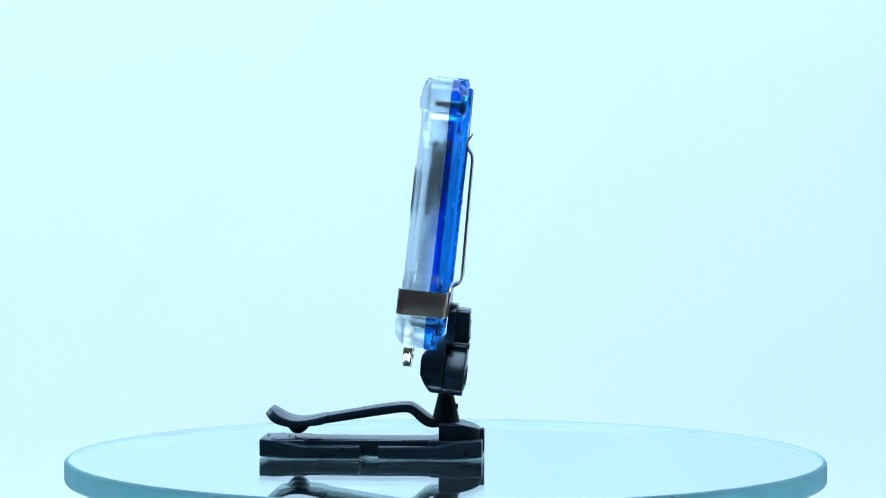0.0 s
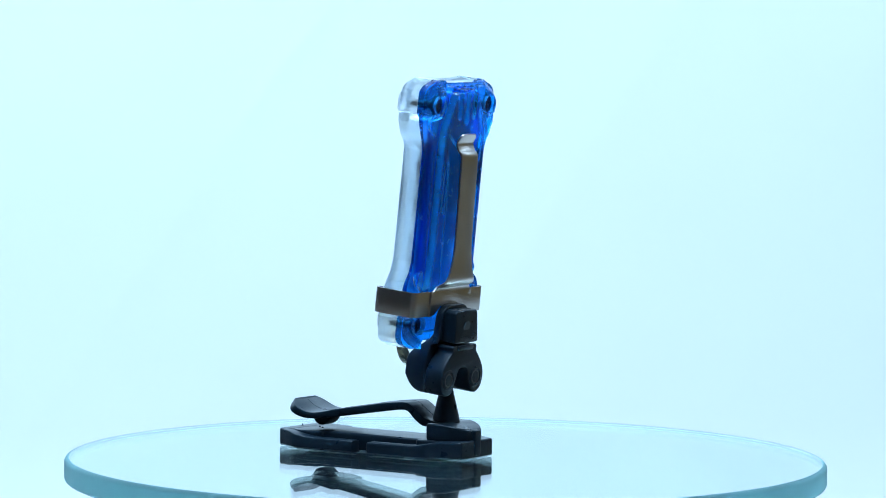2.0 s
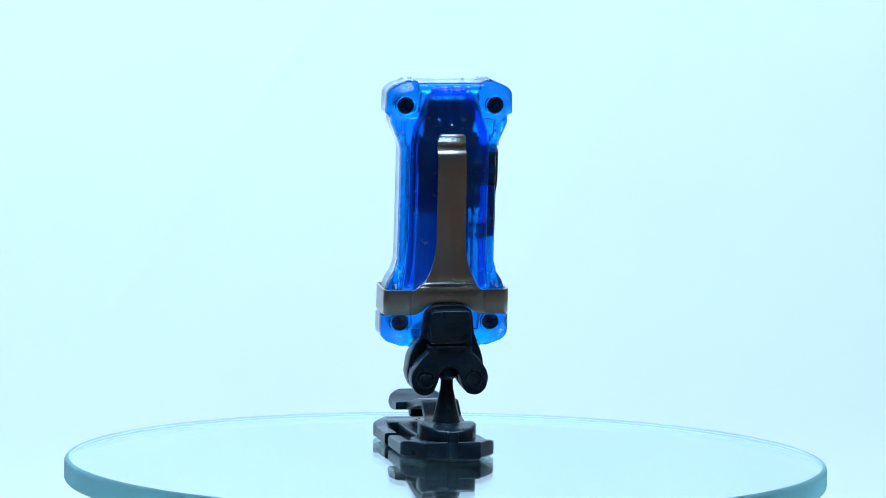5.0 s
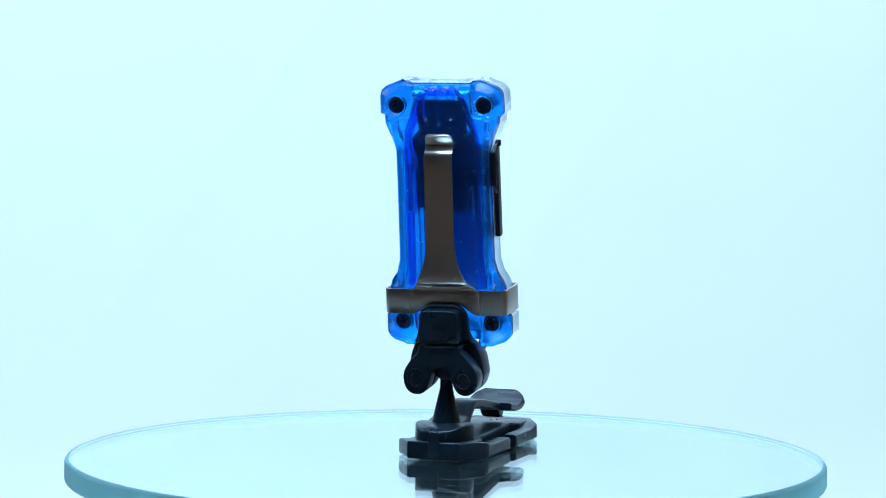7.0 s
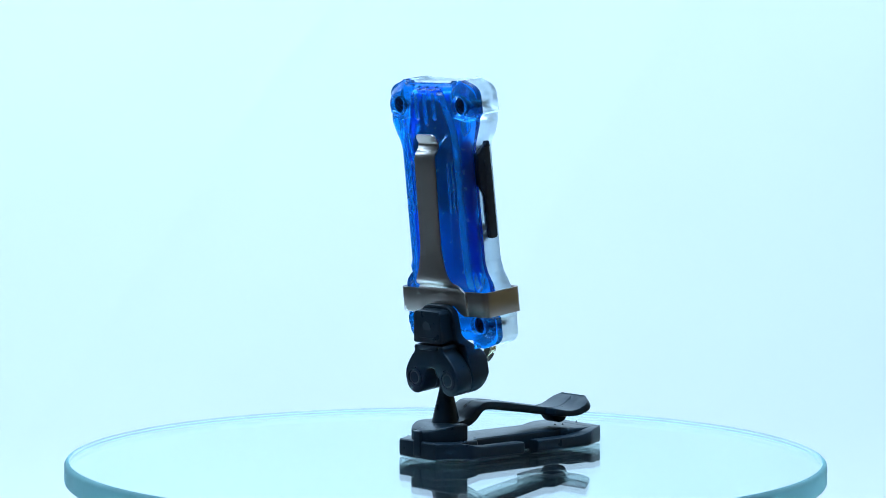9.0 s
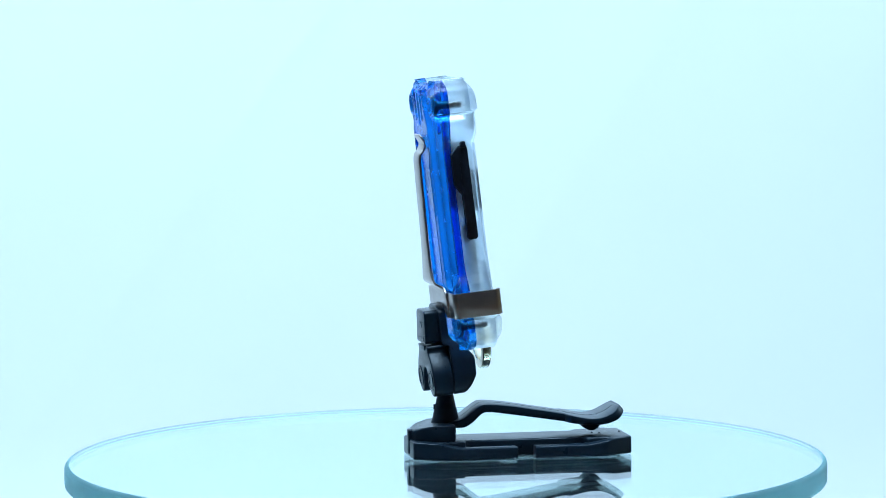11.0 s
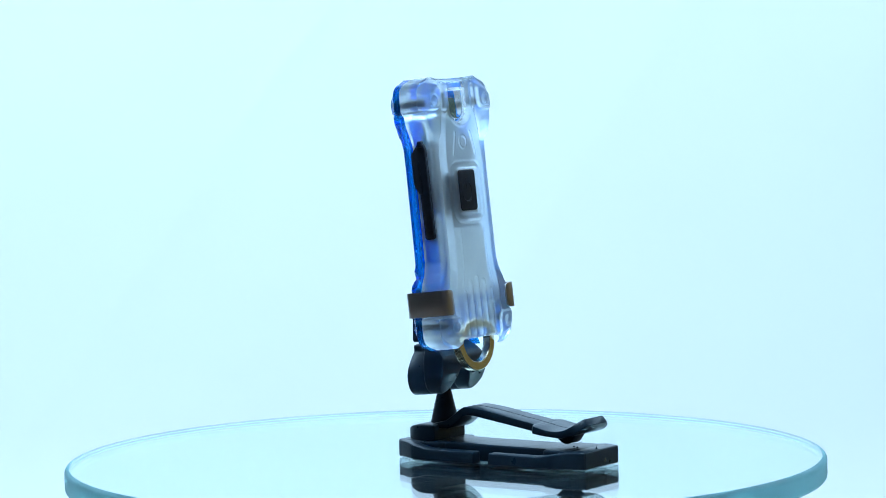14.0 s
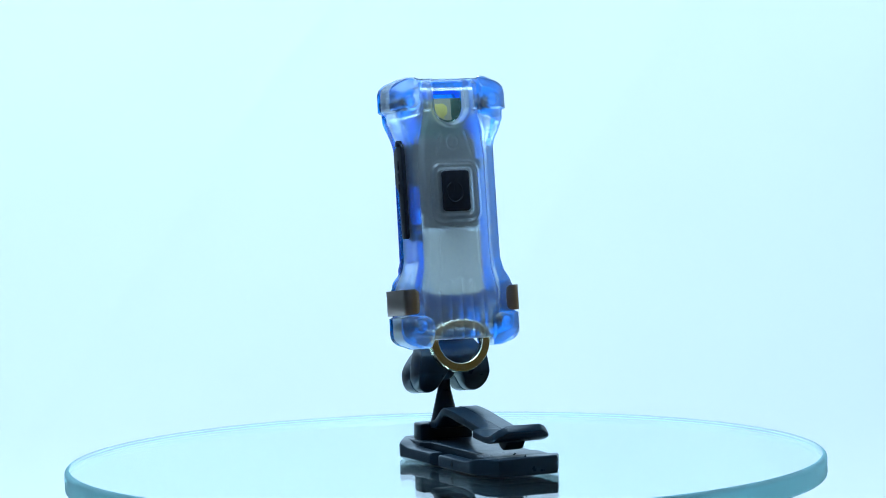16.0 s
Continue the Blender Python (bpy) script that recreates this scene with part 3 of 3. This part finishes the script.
def shell(height, sign, nu, nv, wall):
    """A half shell over the outline with solid corners and a cavity, open at the seam."""
    seam = SEAM + sign * 0.02
    us = np.sin(np.linspace(-1, 1, nu) * np.pi / 2 * 0.86) / math.sin(np.pi / 2 * 0.86)
    vs = np.linspace(0, 1, nv)
    # rows lie closer where the corner bosses begin
    zs = -34.6 + 69.3 * vs
    zs = np.interp(np.linspace(0, 1, nv), np.cumsum(1 + 2.2 * np.exp(-((np.abs(zs) - 26.0) / 0.8) ** 2) + 1.2 * (np.abs(zs) > 31))
                   / np.sum(1 + 2.2 * np.exp(-((np.abs(zs) - 26.0) / 0.8) ** 2) + 1.2 * (np.abs(zs) > 31)), zs)
    zs[0], zs[-1] = -34.6, 34.25
    hw = np.array([half_width(z) for z in zs])
    X = us[None, :] * hw[:, None]
    Z = np.repeat(zs[:, None], nu, 1)
    # draw the ends in between the corner bosses
    mid = 1 - step(np.abs(X), 8.2, 9.2)
    Z = np.where(Z > 0, Z * (1 - mid * (0.6 / 34.25)), Z * (1 - mid * (2.0 / 34.6)))
    d = np.concatenate([edge_distance(X[i:i + 40], Z[i:i + 40]) for i in range(0, nv, 40)])
    d[0], d[-1], d[:, 0], d[:, -1] = 0, 0, 0, 0
    top = height(X, Z, d)
    outer = np.stack([X, top if sign > 0 else SEAM - top, Z], -1)
    # cavity
    zi = np.linspace(CAVITY[0][0], CAVITY[-1][0], nv)
    ui = np.sin(np.linspace(-1, 1, nu) * np.pi / 2 * 0.97) / math.sin(np.pi / 2 * 0.97)
    XI = ui[None, :] * np.interp(zi, [q for q, _ in CAVITY], [q for _, q in CAVITY])[:, None]
    ZI = np.repeat(zi[:, None], nu, 1)
    di = np.minimum((1 - np.abs(ui))[None, :] * 10.5, np.minimum(zi - zi[0], zi[-1] - zi)[:, None])
    deep = (9.0 - wall) if sign > 0 else (SEAM - 3.2 + wall)
    YI = deep - sign * rounding(di, 1.0)
    inner = np.stack([XI, YI, ZI], -1)
    bm = bmesh.new()
    _, a = grid_mesh([[tuple(p) for p in r] for r in outer], bm)
    count = len(bm.faces)
    _, b = grid_mesh([[tuple(p) for p in r] for r in inner], bm, flip=True)
    bm.faces.ensure_lookup_table()
    for f in bm.faces[count:]:
        f.material_index = 1
    if sign > 0:
        for f in bm.faces:
            p = f.calc_center_median()
            if p.y > 6.0 and p.z > 21 and float(round_box(p.x, p.z, -4.3, 4.5, 22.6, 40, 4.3)) < 0 and p.z < 33.2:
                f.material_index = 2

    def rim(v):
        return v[0] + [r[-1] for r in v[1:]] + list(reversed(v[-1][:-1])) + [r[0] for r in reversed(v[1:-1])]
    ra, rb = rim(a), rim(b)
    sa = [bm.verts.new((v.co.x, seam, v.co.z)) for v in ra]
    sb = [bm.verts.new((v.co.x, seam, v.co.z)) for v in rb]
    for i in range(len(ra)):
        j = (i + 1) % len(ra)
        bm.faces.new((ra[i], sa[i], sa[j], ra[j]))
        bm.faces.new((sa[i], sb[i], sb[j], sa[j]))
        bm.faces.new((sb[i], rb[i], rb[j], sb[j])).material_index = 1
    bmesh.ops.recalc_face_normals(bm, faces=bm.faces[:])
    for ring in (ra, sa, sb, rb):
        for i in range(len(ring)):
            e = bm.edges.get((ring[i], ring[(i + 1) % len(ring)]))
            if e and (ring is not ra or e.calc_face_angle(0) > radians(30)):
                e.smooth = False
    return bm


def make_light():
    light = thing("pocket_light", "flat pocket light, clear front, blue back, with a steel clip", "flashlight")
    h = HEAD_IN_LIGHT
    front = part("front_shell", shell(front_height, 1, 170, 330, 1.5), (CLEAR, CLEAR_IN, LENS), light, "clear frosted plastic front shell", h, sharp=180)
    back = part("back_shell", shell(back_height, -1, 170, 330, 1.4), (BLUE, BLUE_IN), light, "translucent blue plastic back shell", h, sharp=180)
    half = [(9.5, -18.5), (9.3, -10.0), (9.2, 0.0), (9.2, 17.5), (8.7, 21.0), (5.5, 30.2), (4.4, 31.2)]
    line = [(-x, z) for x, z in half] + [(x, z) for x, z in reversed(half)]
    rows = []
    for i, (x, z) in enumerate(line):
        p, q = line[max(i - 1, 0)], line[min(i + 1, len(line) - 1)]
        tx, tz = q[0] - p[0], q[1] - p[1]
        n = math.hypot(tx, tz)
        nx, nz = tz / n * 0.7, -tx / n * 0.7
        rows.append([(x - nx, 1.35, z - nz), (x - nx, 2.9, z - nz), (x + nx, 2.9, z + nz), (x + nx, 1.35, z + nz), (x - nx, 1.35, z - nz)])
    bm, _ = grid_mesh(rows)
    bmesh.ops.remove_doubles(bm, verts=bm.verts[:], dist=0.001)
    bmesh.ops.holes_fill(bm, edges=[e for e in bm.edges if e.is_boundary])
    bmesh.ops.recalc_face_normals(bm, faces=bm.faces[:])
    part("inner_wall", bm, BLUE_IN, back)
    # light passes through the clear plastic to what is inside
    front.visible_shadow = False
    back.visible_shadow = False
    for x, z in ((11.7, 28.2), (-11.7, 28.2), (11.9, -28.2), (-11.9, -28.2)):
        screw_head(back, x, z, 0.05, 2.1)
        m = Matrix.Translation((x, 0, z)) @ Matrix.Rotation(radians(-90), 4, "X")
        part("screw_post", lathe([(1.0, 0.6), (1.0, 6.6), (0.3, 6.9)], 16, m=m), METAL_DARK, front)
    # inside
    bm = prism(mirrored([(0, 29.3), (6.2, 29.3), (6.9, 27.6), (6.9, 24.0), (6.3, 21.6), (8.3, 19.8), (8.3, 1.2), (0, 1.2)]), 2.6, 3.8, "y")
    bevel_sharp(bm, 0.1, 1)
    board = part("circuit_board", bm, BOARD, light, "dark green circuit board", h)
    for x0, x1, z0, z1, d in ((-7.5, -2, 6, 12, 1.1), (3, 8.5, 8, 13, 1.3), (-8.5, -4.5, 16, 19.5, 0.9), (-1, 6.5, 16.5, 20.5, 1.0), (4.5, 8.0, 2, 5, 1.2)):
        bm = prism(rounded(x0, x1, z0, z1, 0.3, 2), 1.3 + 0.2, 2.6, "y")
        part("component", bm, RUBBER, board)
    bm = prism(rounded(-7.9, 7.9, -21.5, 0.0, 1.5), 5.0, 6.6, "y")
    bevel_sharp(bm, 0.6)
    part("battery", bm, CELL, light, "white-wrapped battery cell", h)
    bm = prism(rounded(-7.2, 7.6, -21.0, -5.2, 0.8), 6.8, 7.4, "y")
    part("diffuser_panel", bm, DIFFUSER, light, "pale diffuser panel", h)
    bm = prism(rounded(-7.6, 7.4, -4.2, 19.0, 1.6), 5.2, 6.7, "y")
    bevel_sharp(bm, 0.3)
    part("switch_housing", bm, HOUSING, light, "dark grey switch housing", h)
    bm = prism(rounded(8.7, 10.6, 6.7, 17.6, 0.3), 3.9, 6.6, "y")
    part("charging_port", bm, METAL_DARK, light, "", h)
    for x0, x1, z0, z1 in ((8.4, 10.3, -7.2, -5.2), (8.4, 10.3, -4.8, -2.8), (-9.4, -7.8, 10.5, 13.5)):
        bm = prism(rounded(x0, x1, z0, z1, 0.3, 2), 3.8, 5.8, "y")
        bevel_sharp(bm, 0.15, 1)
        part("component", bm, RUBBER, board, "small black component")
    # led in its window
    bm = prism(rounded(-2.6, 2.9, 23.2, 29.2, 0.3), 3.8, 4.4, "y")
    led = part("led", bm, LED_WHITE, light, "square white chip with a yellow phosphor dot", h)
    m = Matrix.Translation((0.15, 4.4, 26.2)) @ Matrix.Rotation(radians(-90), 4, "X")
    part("phosphor", lathe([(1.75, 0), (1.7, 0.12), (1.2, 0.22), (0.1, 0.25)], 24, m=m), LED_YELLOW, led)
    # button
    bm = prism(rounded(-4.1, 3.9, -0.1, 10.5, 1.0), 9.0, 10.1, "y")
    bevel_sharp(bm, 0.35)
    button = part("button", bm, RUBBER, light, "black rubber power button", h)
    bm = bmesh.new()
    ring = []
    for i in range(25):
        a = radians(115 + 310 * i / 24)
        ring.append([(0.3 + r * math.cos(a), 10.09 + dy, 4.8 + r * 1.15 * math.sin(a)) for r, dy in ((2.0, 0), (2.1, 0.1), (2.35, 0.1), (2.45, 0))])
    grid_mesh(ring, bm)
    part("power_mark", bm, RUBBER, button)
    part("power_bar", prism(rounded(0.12, 0.48, 5.4, 8.4, 0.15, 2), 10.0, 10.2, "y"), RUBBER, button)
    # port cover on the side
    cover = [(2.7, 8.0), (2.7, 15.6), (4.8, 17.6), (6.7, 17.8), (7.0, 16.5), (7.25, -5.9), (6.7, -6.5), (5.0, -6.5), (4.5, -6.0), (4.4, 5.0), (3.0, 7.0)]
    bm = prism(cover, 11.2, 13.5, "x")
    bevel_sharp(bm, 0.3, 2)
    cover = part("port_cover", bm, RUBBER, light, "black rubber charging port cover", h)
    for z0, z1 in ((5.4, 7.6), (8.2, 10.4), (11.0, 13.6)):
        bm = prism(rounded(4.6, 5.3, z0, z1, 0.3, 2), 13.45, 13.62, "x")
        part("raised_mark", bm, RUBBER, cover)
    bm = prism([(4.9, 17.0), (6.6, 17.0), (6.5, 18.6), (5.4, 18.6)], 12.6, 14.1, "x")
    bevel_sharp(bm, 0.25, 2)
    part("pull_tab", bm, RUBBER, cover)
    # key ring through the bottom
    bm = bmesh.new()
    rows = []
    for i in range(49):
        a = 2 * math.pi * i / 48
        cx, sz = math.cos(a), math.sin(a)
        ro, ri = 8.5, 6.2
        zo = -32.6 + (ro * sz if sz < 0 else 4.9 * sz)
        zi = -32.6 + (ri * sz if sz < 0 else 2.8 * sz)
        o, n = (0.3 + ro * cx, zo), (0.3 + ri * cx, zi)
        b = 0.25
        k = 0.1
        oi = (o[0] + (n[0] - o[0]) * k, o[1] + (n[1] - o[1]) * k)
        no = (n[0] + (o[0] - n[0]) * k, n[1] + (o[1] - n[1]) * k)
        rows.append([(o[0], 6.1 + b, o[1]), (o[0], 8.3 - b, o[1]), (oi[0], 8.3, oi[1]), (no[0], 8.3, no[1]), (n[0], 8.3 - b, n[1]), (n[0], 6.1 + b, n[1]),
                     (no[0], 6.1, no[1]), (oi[0], 6.1, oi[1]), (o[0], 6.1 + b, o[1])])
    grid_mesh(rows, bm)
    bmesh.ops.remove_doubles(bm, verts=bm.verts[:], dist=0.001)
    bmesh.ops.recalc_face_normals(bm, faces=bm.faces[:])
    part("key_ring", bm, RING_STEEL, light, "flat polished steel key ring", h)
    # steel clip: sprung tongue
    path = smooth_line([(-3.0, 21.0), (-2.3, 19.8), (-1.75, 18.4), (-2.4, 16.8), (-3.5, 15.0), (-3.75, 8), (-4.0, -2.6), (-4.25, -12.0), (-4.3, -15.8), (-3.9, -17.2), (-2.9, -17.9),
                        (-2.2, -18.5), (-1.95, -19.6), (-1.95, -21.0)], 5)

    def clip_half(z):
        return float(np.interp(z, [-21, -19.9, -19.2, -18.2, -16.4, -14.2, -11.0, -7.5, 18, 20.2, 20.8, 21.0], [9.4, 9.4, 8.4, 7.4, 6.3, 5.2, 4.3, 3.8, 3.75, 3.6, 3.1, 2.6]))
    rows = []
    for i, (y, z) in enumerate(path):
        a, b = path[max(i - 1, 0)], path[min(i + 1, len(path) - 1)]
        ty, tz = b[0] - a[0], b[1] - a[1]
        n = math.hypot(ty, tz)
        ny, nz = tz / n * 0.28, -ty / n * 0.28
        w = clip_half(z)
        rows.append([(0.1 - w, y - ny, z - nz), (0.1 + w, y - ny, z - nz), (0.1 + w, y + ny, z + nz), (0.1 - w, y + ny, z + nz), (0.1 - w, y - ny, z - nz)])
    bm, _ = grid_mesh(rows)
    bmesh.ops.remove_doubles(bm, verts=bm.verts[:], dist=0.001)
    bmesh.ops.holes_fill(bm, edges=[e for e in bm.edges if e.is_boundary])
    bmesh.ops.recalc_face_normals(bm, faces=bm.faces[:])
    bevel_sharp(bm, 0.12, 2, 50)
    clip = part("clip", bm, STEEL, light, "brushed steel pocket clip", h)
    # and its band round the shells
    loop = [(0.0, -1.95), (8.6, -1.95), (9.6, -1.5), (13.5, -1.4), (15.1, -1.3), (15.9, -0.7), (16.15, 0.6), (16.15, 8.3), (15.9, 9.9), (15.1, 10.55), (13.7, 10.6), (12.5, 10.3)]
    line = [(-x, y) for x, y in reversed(loop[1:])] + loop
    line = smooth_line(line, 4)
    rows = []
    for i, (x, y) in enumerate(line):
        a, b = line[max(i - 1, 0)], line[min(i + 1, len(line) - 1)]
        tx, ty = b[0] - a[0], b[1] - a[1]
        n = math.hypot(tx, ty)
        nx, ny = ty / n * 0.26, -tx / n * 0.26
        lowz = -25.9
        if y < 0 and abs(x) < 7.2:
            lowz = -25.9 + 2.5 * min(1.0, (7.2 - abs(x)) / 1.6) ** 0.6
        topz = -19.5
        end = 0.0 if y < 9 else max(0.0, 1.0 - (abs(x) - 12.5) / 1.4)
        cut = 1.4 * (1 - math.sqrt(max(0.0, 1 - end * end)))
        lowz, topz = lowz + cut, topz - cut
        rows.append([(x - nx, y - ny, lowz), (x - nx, y - ny, topz), (x + nx, y + ny, topz), (x + nx, y + ny, lowz), (x - nx, y - ny, lowz)])
    bm, _ = grid_mesh(rows)
    bmesh.ops.remove_doubles(bm, verts=bm.verts[:], dist=0.001)
    bmesh.ops.holes_fill(bm, edges=[e for e in bm.edges if e.is_boundary])
    bmesh.ops.recalc_face_normals(bm, faces=bm.faces[:])
    bevel_sharp(bm, 0.14, 2, 50)
    part("band", bm, STEEL, clip, "brushed steel band wrapped round the light")
    return light


light = make_light()


# ---- the turning ----
def motions():
    times = [0.5 * i for i in range(33)]
    for ob, m in ((plate, PLATE), (spindle, Matrix.Identity(4)), (mount, MOUNT), (light, LIGHT)):
        walk(ob, [(t, table_turn(t) @ m) for t in times])


motions()
